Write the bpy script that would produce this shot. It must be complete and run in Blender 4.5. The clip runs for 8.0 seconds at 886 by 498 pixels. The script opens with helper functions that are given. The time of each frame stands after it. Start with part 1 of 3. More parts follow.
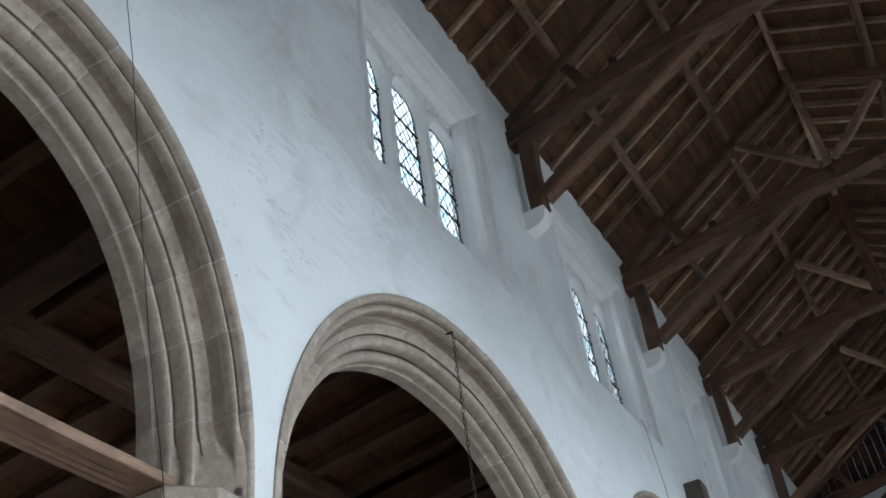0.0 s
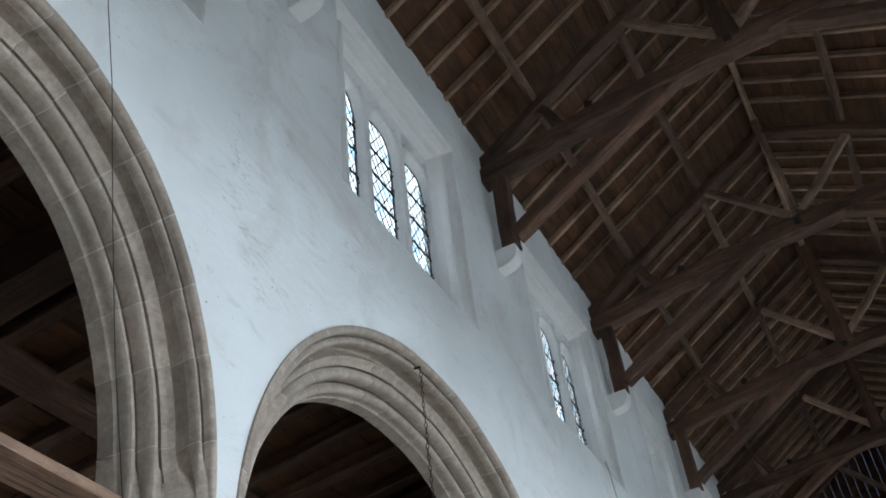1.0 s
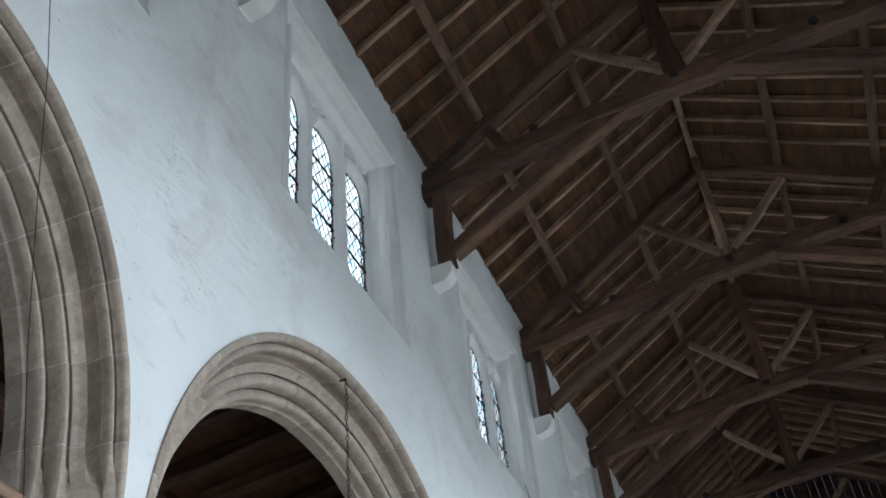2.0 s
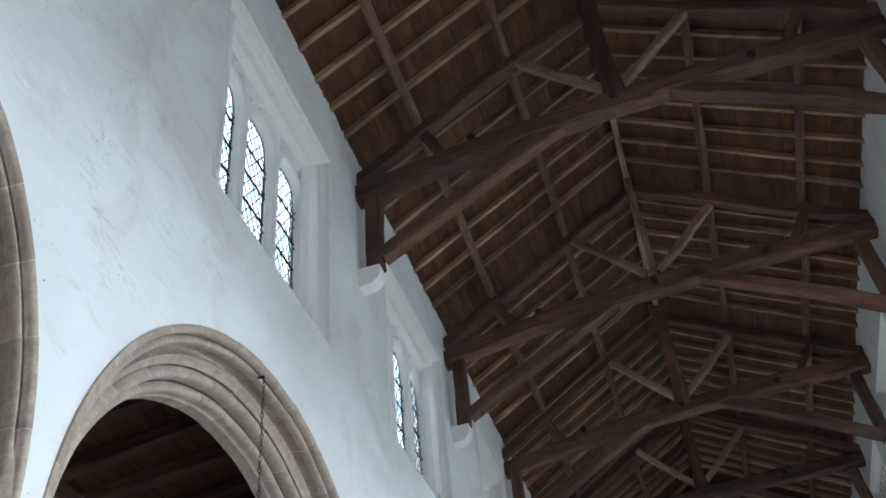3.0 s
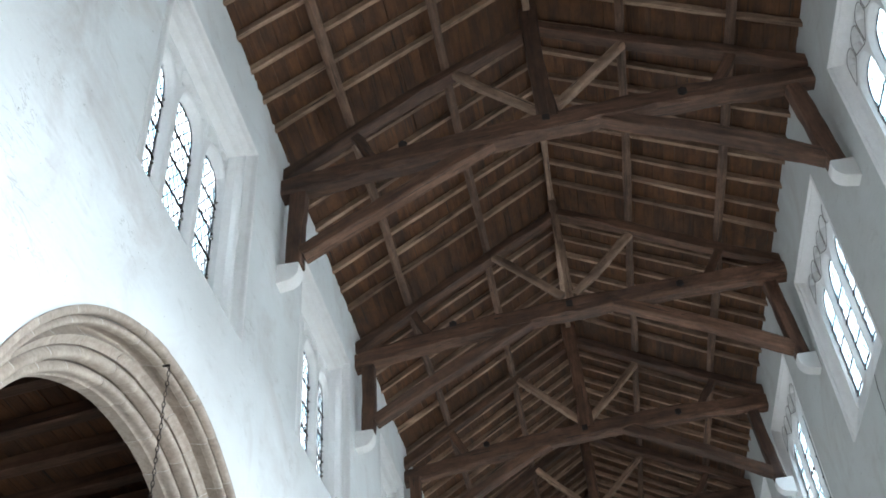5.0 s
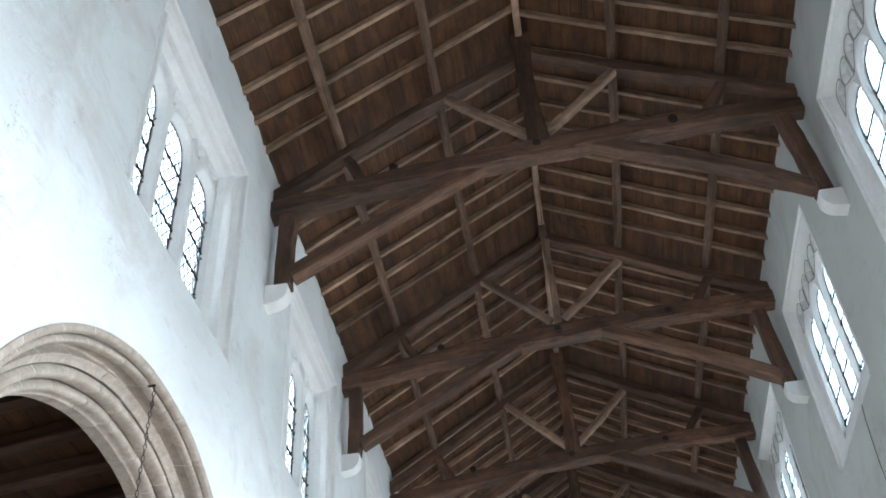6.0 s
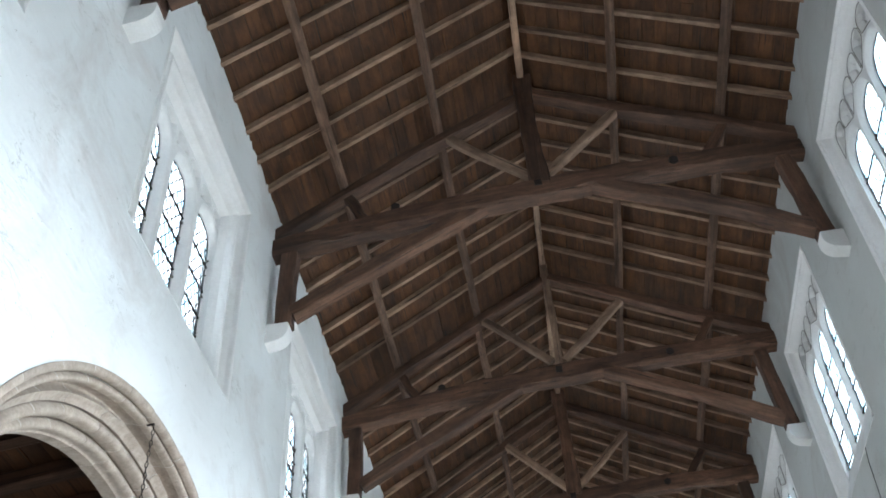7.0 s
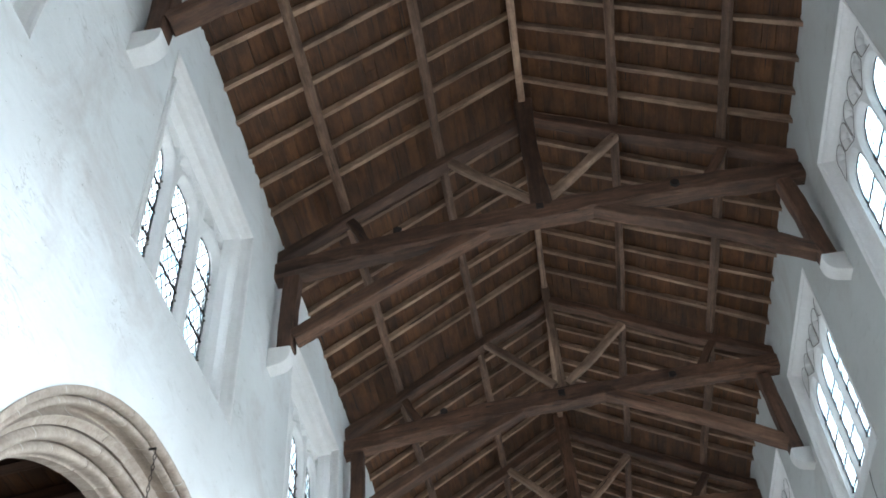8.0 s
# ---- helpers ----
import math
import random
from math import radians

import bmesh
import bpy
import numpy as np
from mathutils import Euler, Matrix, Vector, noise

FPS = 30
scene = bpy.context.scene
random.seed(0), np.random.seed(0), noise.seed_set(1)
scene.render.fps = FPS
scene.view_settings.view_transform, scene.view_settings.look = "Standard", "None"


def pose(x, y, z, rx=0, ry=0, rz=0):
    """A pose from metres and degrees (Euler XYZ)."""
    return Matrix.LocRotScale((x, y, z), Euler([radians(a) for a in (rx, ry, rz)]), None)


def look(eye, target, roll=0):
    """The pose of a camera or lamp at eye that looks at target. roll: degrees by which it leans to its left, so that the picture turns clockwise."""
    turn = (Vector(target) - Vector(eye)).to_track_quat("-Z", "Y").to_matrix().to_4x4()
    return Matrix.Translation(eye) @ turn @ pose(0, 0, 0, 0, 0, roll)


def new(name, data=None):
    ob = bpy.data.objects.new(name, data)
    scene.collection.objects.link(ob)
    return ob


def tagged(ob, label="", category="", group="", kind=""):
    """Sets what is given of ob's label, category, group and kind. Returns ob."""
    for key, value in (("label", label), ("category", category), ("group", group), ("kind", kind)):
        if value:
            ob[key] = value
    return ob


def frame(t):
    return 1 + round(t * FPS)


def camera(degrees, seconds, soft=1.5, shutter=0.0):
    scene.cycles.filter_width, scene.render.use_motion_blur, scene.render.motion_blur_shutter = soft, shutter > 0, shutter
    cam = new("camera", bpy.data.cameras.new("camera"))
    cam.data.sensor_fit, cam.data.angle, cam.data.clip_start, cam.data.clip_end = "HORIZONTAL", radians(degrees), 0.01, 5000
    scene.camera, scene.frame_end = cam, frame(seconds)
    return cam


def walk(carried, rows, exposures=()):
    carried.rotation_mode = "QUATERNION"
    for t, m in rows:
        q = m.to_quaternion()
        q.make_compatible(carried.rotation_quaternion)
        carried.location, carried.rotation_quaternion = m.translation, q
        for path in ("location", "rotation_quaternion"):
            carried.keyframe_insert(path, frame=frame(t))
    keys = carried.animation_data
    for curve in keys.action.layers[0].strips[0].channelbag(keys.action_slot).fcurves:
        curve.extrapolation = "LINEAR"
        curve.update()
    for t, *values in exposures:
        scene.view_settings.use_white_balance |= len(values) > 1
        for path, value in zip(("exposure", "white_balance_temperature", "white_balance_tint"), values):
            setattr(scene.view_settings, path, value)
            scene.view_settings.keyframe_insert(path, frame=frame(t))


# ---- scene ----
cam = camera(48.02, 8.0, soft=1.7)


def eye(x, y, z, yaw, pitch, roll):
    return pose(x, y, z, 90 + pitch, 0, yaw) @ pose(0, 0, 0, 0, 0, roll)


PATH = [
    (0, eye(2.520, -0.027, 1.629, 25.61, 38.96, -7.96)),
    (0.5, eye(2.519, -0.041, 1.617, 24.66, 40.15, -7.74)),
    (1, eye(2.518, -0.045, 1.614, 23.04, 40.75, -7.42)),
    (1.5, eye(2.519, -0.030, 1.626, 20.77, 41.10, -6.91)),
    (3, eye(2.521, 0.019, 1.669, 12.89, 40.99, -5.95)),
    (3.5, eye(2.521, 0.017, 1.667, 10.60, 40.89, -5.79)),
    (4, eye(2.521, 0.019, 1.669, 9.22, 40.83, -5.44)),
    (4.5, eye(2.521, 0.017, 1.667, 7.90, 40.85, -4.87)),
    (6, eye(2.521, 0.028, 1.677, 5.91, 42.31, -4.32)),
    (6.5, eye(2.521, 0.025, 1.674, 5.84, 43.51, -4.19)),
    (7, eye(2.521, 0.023, 1.672, 5.78, 44.59, -4.13)),
    (7.5, eye(2.521, 0.019, 1.669, 5.76, 45.51, -4.10)),
    (8, eye(2.521, 0.013, 1.664, 5.80, 45.93, -4.19)),
]
EXPOSURES = [(0, -1.02, 6050, 10), (1.5, -1.0, 6100, 10), (3, -0.68, 6150, 10), (3.5, -0.37, 6200, 10), (4.5, -0.06, 6200, 10), (6, 0.1, 6150, 10), (8, 0.03, 6150, 10)]
walk(cam, PATH, EXPOSURES)

# ---- light ----
world = bpy.data.worlds.new("sky")
scene.world = world
world.use_nodes = True
wn = world.node_tree
sky = wn.nodes.new("ShaderNodeTexSky")
sky.sky_type = "NISHITA"
sky.sun_disc = False
sky.sun_elevation, sky.sun_rotation = radians(40), radians(150)
wn.links.new(sky.outputs[0], wn.nodes["Background"].inputs[0])
wn.nodes["Background"].inputs[1].default_value = 0.12
sun = new("sun", bpy.data.lights.new("sun", "SUN"))
sun.data.energy, sun.data.angle, sun.data.color = 0.8, radians(12), (1, 0.96, 0.9)
sun.matrix_world = look((30, -25, 40), (0, 0, 0))


def window_light(at, to, w, h, watts, colour=(0.80, 0.925, 1.0)):
    """Daylight standing outside one opening."""
    li = new("window_daylight", bpy.data.lights.new("window_daylight", "AREA"))
    li.data.shape, li.data.size, li.data.size_y = "RECTANGLE", w, h
    li.data.energy, li.data.color = watts, colour
    li.matrix_world = look(at, to)
    return li


# ---- plan ----
W = 5.64                       # width of the nave
CX = 2.88                      # ridge line
TRUSS = [-2.6, 0.4, 3.65, 7.27, 10.54, 13.73, 16.8, 19.95]
Y_A, Y_B = -4.2, 20.35         # end walls
THICK = 0.47
CAP = 3.5                      # top of the capitals
# each arch: middle, outer half span, height where its curve starts, rise
ARCHES = [(-2.1, 2.05, 3.5, 2.14), (1.53, 1.51, 3.66, 1.93), (5.36, 2.18, 3.5, 2.14), (9.5, 1.9, 3.5, 2.3), (13.55, 2.05, 3.5, 2.14), (17.75, 2.05, 3.5, 2.14)]
PIERS = [-0.02, 3.1, 7.57, 11.45, 15.65, 19.85]
# clerestory windows: middle, head, half width
WIN_N = [(-2.0, 8.89, 1.1), (1.6, 8.89, 1.1), (5.345, 8.89, 1.1), (9.1, 8.93, 1.09), (12.72, 8.93, 0.85), (15.9, 8.93, 0.87)]
WIN_S = [(-1.1, 9.21, 0.96), (2.42, 9.21, 0.96), (5.91, 9.21, 0.96), (9.34, 9.22, 0.97), (12.94, 9.25, 1.05), (16.4, 9.25, 1.0)]
SILL = 6.95
HIGH_N = 2.26
RNG = random.Random(7)
N_WATTS, S_WATTS, A_WATTS = 68.0, 66.0, 930.0
S_SHARE = (1.0, 1.0, 1.0, 1.0, 1.0, 0.9)
A_SHARE = (1.1, 1.1, 1.05, 1.05, 1.05, 0.9)

# ---- materials ----
def material(name, rough=0.8, metal=0.0):
    m = bpy.data.materials.new(name)
    m.use_nodes = True
    nt = m.node_tree
    b = nt.nodes["Principled BSDF"]
    b.inputs["Roughness"].default_value = rough
    b.inputs["Metallic"].default_value = metal
    return m, nt, b


def node(nt, kind, **values):
    n = nt.nodes.new(kind)
    for k, v in values.items():
        n.inputs[k].default_value = v
    return n


def coords(nt, scale=(1, 1, 1), shift=True):
    tc = nt.nodes.new("ShaderNodeTexCoord")
    mp = node(nt, "ShaderNodeMapping", Scale=scale)
    nt.links.new(tc.outputs["Object"], mp.inputs["Vector"])
    if shift:
        oi = nt.nodes.new("ShaderNodeObjectInfo")
        mu = nt.nodes.new("ShaderNodeVectorMath")
        mu.operation = "SCALE"
        mu.inputs[0].default_value = (37.0, 23.0, 51.0)
        nt.links.new(oi.outputs["Random"], mu.inputs["Scale"])
        nt.links.new(mu.outputs[0], mp.inputs["Location"])
    return mp.outputs[0]


def ramp(nt, fac, stops):
    r = nt.nodes.new("ShaderNodeValToRGB")
    e = r.color_ramp.elements
    while len(e) < len(stops):
        e.new(0.5)
    for el, (at, col) in zip(e, stops):
        el.position = at
        el.color = (*col, 1) if len(col) == 3 else col
    nt.links.new(fac, r.inputs[0])
    return r.outputs[0]


def noise_tex(nt, vec, scale, detail=5, rough=0.6, distortion=0.0):
    n = node(nt, "ShaderNodeTexNoise", Scale=scale, Detail=detail, Roughness=rough, Distortion=distortion)
    nt.links.new(vec, n.inputs["Vector"])
    return n.outputs[0]


def mix(nt, fac, a, b, mode="MIX"):
    m = nt.nodes.new("ShaderNodeMix")
    m.data_type, m.blend_type = "RGBA", mode
    for sock, v in ((m.inputs[0], fac), (m.inputs[6], a), (m.inputs[7], b)):
        if isinstance(v, bpy.types.NodeSocket):
            nt.links.new(v, sock)
        else:
            sock.default_value = v if isinstance(v, float) else (*v, 1)
    return m.outputs[2]


def bump(nt, b, height, strength=0.4, distance=0.01, under=None):
    n = node(nt, "ShaderNodeBump", Strength=strength, Distance=distance)
    nt.links.new(height, n.inputs["Height"])
    if under is not None:
        nt.links.new(under, n.inputs["Normal"])
    nt.links.new(n.outputs[0], b.inputs["Normal"])
    return n.outputs[0]


def limewash(name, tone=(1.0, 1.0, 1.0)):
    """Old limewash: trowel waves, slanting scratches, faint grey and buff stains."""
    m, nt, b = material(name, 0.9)
    v = coords(nt, shift=False)
    big = noise_tex(nt, v, 0.45, 4, 0.55)
    mid = noise_tex(nt, v, 3.0, 6, 0.65)
    tc = nt.nodes.new("ShaderNodeTexCoord")
    mp = node(nt, "ShaderNodeMapping", Scale=(1.0, 1.7, 5.0), Rotation=(radians(-22), 0, 0))
    nt.links.new(tc.outputs["Object"], mp.inputs["Vector"])
    streak = noise_tex(nt, mp.outputs[0], 1.5, 9, 0.72, 1.2)
    col = ramp(nt, big, [(0.3, (0.68, 0.675, 0.665)), (0.62, (0.81, 0.82, 0.82))])
    dirt = ramp(nt, streak, [(0.53, (0, 0, 0)), (0.68, (0.75, 0.75, 0.75))])
    patch = ramp(nt, mid, [(0.46, (0, 0, 0)), (0.66, (1, 1, 1))])
    both = mix(nt, 1.0, dirt, patch, "MULTIPLY")
    col = mix(nt, both, col, (0.52, 0.505, 0.48))
    worn = noise_tex(nt, v, 0.9, 8, 0.68, 0.8)
    col = mix(nt, ramp(nt, worn, [(0.5, (0, 0, 0)), (0.68, (0.6, 0.6, 0.6))]), col, (0.60, 0.55, 0.525))
    speck = noise_tex(nt, v, 34.0, 2, 0.5)
    spot = ramp(nt, speck, [(0.735, (0, 0, 0)), (0.75, (1, 1, 1))])
    col = mix(nt, spot, col, (0.33, 0.31, 0.28))
    mp2 = node(nt, "ShaderNodeMapping", Scale=(1.0, 0.8, 2.6), Rotation=(radians(-25), 0, 0))
    nt.links.new(tc.outputs["Object"], mp2.inputs["Vector"])
    ck = noise_tex(nt, mp2.outputs[0], 1.9, 8, 0.6, 0.4)
    line = ramp(nt, ck, [(0.492, (0, 0, 0)), (0.499, (1, 1, 1)), (0.501, (1, 1, 1)), (0.508, (0, 0, 0))])
    where = ramp(nt, noise_tex(nt, v, 1.1, 3, 0.5), [(0.57, (0, 0, 0)), (0.67, (0.6, 0.6, 0.6))])
    col = mix(nt, mix(nt, 1.0, line, where, "MULTIPLY"), col, (0.34, 0.32, 0.29))
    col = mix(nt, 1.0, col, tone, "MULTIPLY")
    nt.links.new(col, b.inputs["Base Color"])
    fine = noise_tex(nt, v, 60.0, 4, 0.6)
    n1 = bump(nt, b, fine, 0.12, 0.004)
    n2 = bump(nt, b, streak, 0.6, 0.02, n1)
    bump(nt, b, mid, 0.35, 0.03, n2)
    return m


def stone(name, dark, light, stain, rough=0.85, dirt=0.55, rugged=1.0):
    m, nt, b = material(name, rough)
    v = coords(nt)
    a = noise_tex(nt, v, 1.9, 7, 0.7, 0.6)
    c = noise_tex(nt, v, 11.0, 7, 0.75)
    d = noise_tex(nt, v, 46.0, 4, 0.7)
    col = ramp(nt, a, [(0.3, dark), (0.66, light)])
    st = ramp(nt, c, [(0.48, (0, 0, 0)), (0.72, (dirt, dirt, dirt))])
    col = mix(nt, st, col, stain)
    e = noise_tex(nt, v, 5.0, 8, 0.72, 0.4)
    pale = ramp(nt, e, [(0.52, (0, 0, 0)), (0.66, (0.5, 0.5, 0.5))])
    col = mix(nt, pale, col, tuple(min(0.82, 1.28 * q) for q in light))
    grain = ramp(nt, d, [(0.3, (1 - 0.18 * rugged,) * 3), (0.7, (1 + 0.1 * rugged,) * 3)])
    col = mix(nt, 1.0, col, grain, "MULTIPLY")
    oi = nt.nodes.new("ShaderNodeObjectInfo")
    tone = ramp(nt, oi.outputs["Random"], [(0.0, (0.88, 0.87, 0.86)), (1.0, (1.07, 1.05, 1.04))])
    col = mix(nt, 1.0, col, tone, "MULTIPLY")
    nt.links.new(col, b.inputs["Base Color"])
    n1 = bump(nt, b, d, 0.3 * rugged, 0.004)
    bump(nt, b, c, 0.5 * rugged, 0.012, n1)
    return m


def timber(name, dark, mid_, light, grain=1.0, rough=0.75, spread=1.0):
    """Sawn oak; the grain runs along the object's own x."""
    m, nt, b = material(name, rough)
    v = coords(nt, (0.7, 9.0, 9.0))
    g = noise_tex(nt, v, 2.2 * grain, 7, 0.65, 0.5)
    w = noise_tex(nt, coords(nt, (0.5, 1.0, 1.0)), 1.4, 4, 0.6)
    col = ramp(nt, g, [(0.28, dark), (0.5, mid_), (0.75, light)])
    wear = ramp(nt, w, [(0.33, (0.6, 0.56, 0.53)), (0.7, (1.2, 1.14, 1.09))])
    knots = noise_tex(nt, coords(nt, (0.6, 1.0, 1.0)), 7.0, 6, 0.7, 0.3)
    col = mix(nt, 1.0, col, ramp(nt, knots, [(0.36, (0.62, 0.6, 0.58)), (0.62, (1.12, 1.1, 1.08))]), "MULTIPLY")
    col = mix(nt, 1.0, col, wear, "MULTIPLY")
    oi = nt.nodes.new("ShaderNodeObjectInfo")
    tone = ramp(nt, oi.outputs["Random"], [(0.0, (1 - 0.28 * spread, 1 - 0.3 * spread, 1 - 0.31 * spread)), (0.5, (0.98, 0.97, 0.96)), (1.0, (1 + 0.2 * spread, 1 + 0.17 * spread, 1 + 0.13 * spread))])
    col = mix(nt, 1.0, col, tone, "MULTIPLY")
    crack = noise_tex(nt, coords(nt, (0.35, 16.0, 16.0)), 3.0, 3, 0.5, 0.3)
    line = ramp(nt, crack, [(0.30, (1, 1, 1)), (0.36, (0, 0, 0))])
    col = mix(nt, line, col, (0.012, 0.009, 0.007))
    nt.links.new(col, b.inputs["Base Color"])
    n1 = bump(nt, b, g, 0.7, 0.01)
    bump(nt, b, crack, 0.5, 0.014, n1)
    return m


def plain(name, colour, rough=0.6, metal=0.0, bumpy=0.2):
    m, nt, b = material(name, rough, metal)
    v = coords(nt)
    n = noise_tex(nt, v, 20.0, 4, 0.6)
    col = ramp(nt, n, [(0.3, tuple(c * 0.75 for c in colour)), (0.7, tuple(min(1, c * 1.2) for c in colour))])
    nt.links.new(col, b.inputs["Base Color"])
    bump(nt, b, n, bumpy, 0.003)
    return m


def glass(name, tint_a, tint_b, rough):
    m = bpy.data.materials.new(name)
    m.use_nodes = True
    nt = m.node_tree
    nt.nodes.remove(nt.nodes["Principled BSDF"])
    g = node(nt, "ShaderNodeBsdfGlass", Roughness=rough, IOR=1.2)
    geo = nt.nodes.new("ShaderNodeNewGeometry")
    nt.links.new(ramp(nt, geo.outputs["Random Per Island"], [(0.1, tint_a), (0.75, tint_b)]), g.inputs["Color"])
    nt.links.new(g.outputs[0], nt.nodes["Material Output"].inputs[0])
    return m


LIME = limewash("limewash")
# darker copy of the same limewash, its colour multiplied to about two thirds
TONED_LIME = limewash("toned_limewash", (0.66, 0.67, 0.655))
STONE = stone("clunch_stone", (0.3, 0.238, 0.195), (0.47, 0.395, 0.33), (0.17, 0.128, 0.1))
WHITE = stone("limewashed_stone", (0.76, 0.755, 0.75), (0.84, 0.84, 0.84), (0.68, 0.66, 0.64), 0.65, 0.35, 0.3)
OAK = timber("old_oak", (0.045, 0.0235, 0.0145), (0.11, 0.0575, 0.036), (0.2, 0.112, 0.073), 0.6)
RAFTER = timber("rafter_oak", (0.17, 0.11, 0.078), (0.35, 0.242, 0.178), (0.48, 0.35, 0.26), 0.6)
PURLIN = timber("purlin_oak", (0.085, 0.052, 0.036), (0.175, 0.11, 0.077), (0.26, 0.17, 0.122), 0.6)
BOARD = timber("roof_board", (0.05, 0.02, 0.006), (0.1, 0.0415, 0.0128), (0.14, 0.06, 0.02), 0.5, 0.75, 0.4)
PINE = timber("pine_plank", (0.23, 0.145, 0.105), (0.31, 0.205, 0.15), (0.38, 0.265, 0.2), 0.7, 0.6)
IRON = plain("rusty_iron", (0.045, 0.036, 0.032), 0.7, 0.6)
LEAD = plain("lead", (0.04, 0.042, 0.045), 0.6, 0.4)
PLUG = plain("dark_end_grain", (0.022, 0.016, 0.013), 0.9)
# for real mortar lumps, and for shade drawn on the tracery as dark pieces
MORTAR_SHADE = plain("mortar_and_shade", (0.16, 0.14, 0.12), 0.95, 0, 0.6)
SPEAKER = plain("dark_varnished_wood", (0.09, 0.07, 0.06), 0.5)
JOINT = plain("lime_mortar", (0.52, 0.47, 0.42), 0.95, 0, 0.5)
PAVING = stone("paving_stone", (0.34, 0.31, 0.275), (0.5, 0.46, 0.41), (0.27, 0.235, 0.2))
# aisle walls: shade is put into the colour so the aisle stays dim
SHADE_STONE = stone("aisle_shade_stone", (0.09, 0.08, 0.07), (0.17, 0.15, 0.13), (0.06, 0.05, 0.045))
GLASS = glass("quarry_glass", (0.80, 0.92, 0.96), (0.99, 1.0, 1.0), 0.02)


# ---- helpers of shape ----
def empty(name, label="", category="", group="", kind=""):
    return tagged(new(name), label, category, group, kind)


def part(name, bm, mat, parent=None, label="", m=None, smooth=False):
    me = bpy.data.meshes.new(name)
    bmesh.ops.recalc_face_normals(bm, faces=bm.faces)
    bm.to_mesh(me)
    bm.free()
    return part_mesh(name, me, mat, parent, label, m, smooth)


def part_mesh(name, me, mat, parent=None, label="", m=None, smooth=False):
    if not me.materials:
        me.materials.append(mat)
    if smooth:
        me.polygons.foreach_set("use_smooth", [True] * len(me.polygons))
    ob = new(name, me)
    ob.parent = parent
    if m is not None:
        ob.matrix_local = m
    return tagged(ob, label)


def along(p0, p1, up=(0, 0, 1)):
    """Pose at p0 whose x runs to p1 and whose z leans to up; and the length."""
    a, b = Vector(p0), Vector(p1)
    x = (b - a).normalized()
    y = Vector(up).cross(x).normalized()
    z = x.cross(y)
    m = Matrix((x, y, z)).transposed().to_4x4()
    m.translation = a
    return m, (b - a).length


def beam_bm(length, w, h, segs=8, rough=0.006, chamfer=0.012, camber=0.0, taper=0.0, belly=None, seed=0):
    """A hewn timber along x, its section centred, worn and a little uneven."""
    rnd = random.Random(seed)
    bm = bmesh.new()
    rings = []
    wob = [rnd.uniform(-1, 1) for _ in range(6)]
    for i in range(segs + 1):
        u = i / segs
        c = camber * 4 * u * (1 - u) + rough * 1.5 * math.sin(wob[0] * 3 + u * (5 + 3 * wob[1]))
        cy = rough * 1.5 * math.sin(wob[2] * 3 + u * (5 + 3 * wob[3]))
        k = 1 - taper * u
        hw, hh = w / 2 * k, h / 2 * k
        if belly:
            hh *= belly(u)
        ch = chamfer * rnd.uniform(0.6, 1.5)
        sec = [(-hw + ch, -hh), (hw - ch, -hh), (hw, -hh + ch), (hw, hh - ch), (hw - ch, hh), (-hw + ch, hh), (-hw, hh - ch), (-hw, -hh + ch)]
        rings.append([bm.verts.new((u * length, y + cy + rnd.uniform(-rough, rough), z + c + rnd.uniform(-rough, rough))) for y, z in sec])
    for a, b in zip(rings, rings[1:]):
        for j in range(8):
            k = (j + 1) % 8
            bm.faces.new((a[j], a[k], b[k], b[j]))
    bm.faces.new(rings[0])
    bm.faces.new(list(reversed(rings[-1])))
    return bm


def beam(name, p0, p1, w, h, mat, parent, up=(0, 0, 1), label="", **kw):
    m, n = along(p0, p1, up)
    return part(name, beam_bm(n, w, h, seed=RNG.randrange(10**6), **kw), mat, parent, label, m)


def box_bm(x0, x1, y0, y1, z0, z1, bevel=0.0):
    bm = bmesh.new()
    bmesh.ops.create_cube(bm, size=1)
    for v in bm.verts:
        v.co = ((x0 + x1) / 2 + v.co.x * (x1 - x0), (y0 + y1) / 2 + v.co.y * (y1 - y0), (z0 + z1) / 2 + v.co.z * (z1 - z0))
    if bevel:
        bmesh.ops.bevel(bm, geom=bm.edges[:], offset=bevel, segments=2, affect="EDGES")
    return bm


def slab(name, loops, thick):
    """A filled outline with holes, drawn in (y, z), made thick along x: from x = 0 to x = -thick."""
    cu = bpy.data.curves.new(name, "CURVE")
    cu.dimensions, cu.fill_mode, cu.extrude = "2D", "BOTH", thick / 2
    for loop in loops:
        sp = cu.splines.new("POLY")
        sp.points.add(len(loop) - 1)
        for q, (y, z) in zip(sp.points, loop):
            q.co = (y, z, 0, 1)
        sp.use_cyclic_u = True
    tmp = new(name, cu)
    bpy.context.view_layer.update()
    me = bpy.data.meshes.new_from_object(tmp.evaluated_get(bpy.context.evaluated_depsgraph_get()))
    bpy.data.objects.remove(tmp)
    me.transform(Matrix(((0, 0, 1, -thick / 2), (1, 0, 0, 0), (0, 1, 0, 0), (0, 0, 0, 1))))
    return me


def rect(y0, y1, z0, z1):
    return [(y0, z0), (y1, z0), (y1, z1), (y0, z1)]


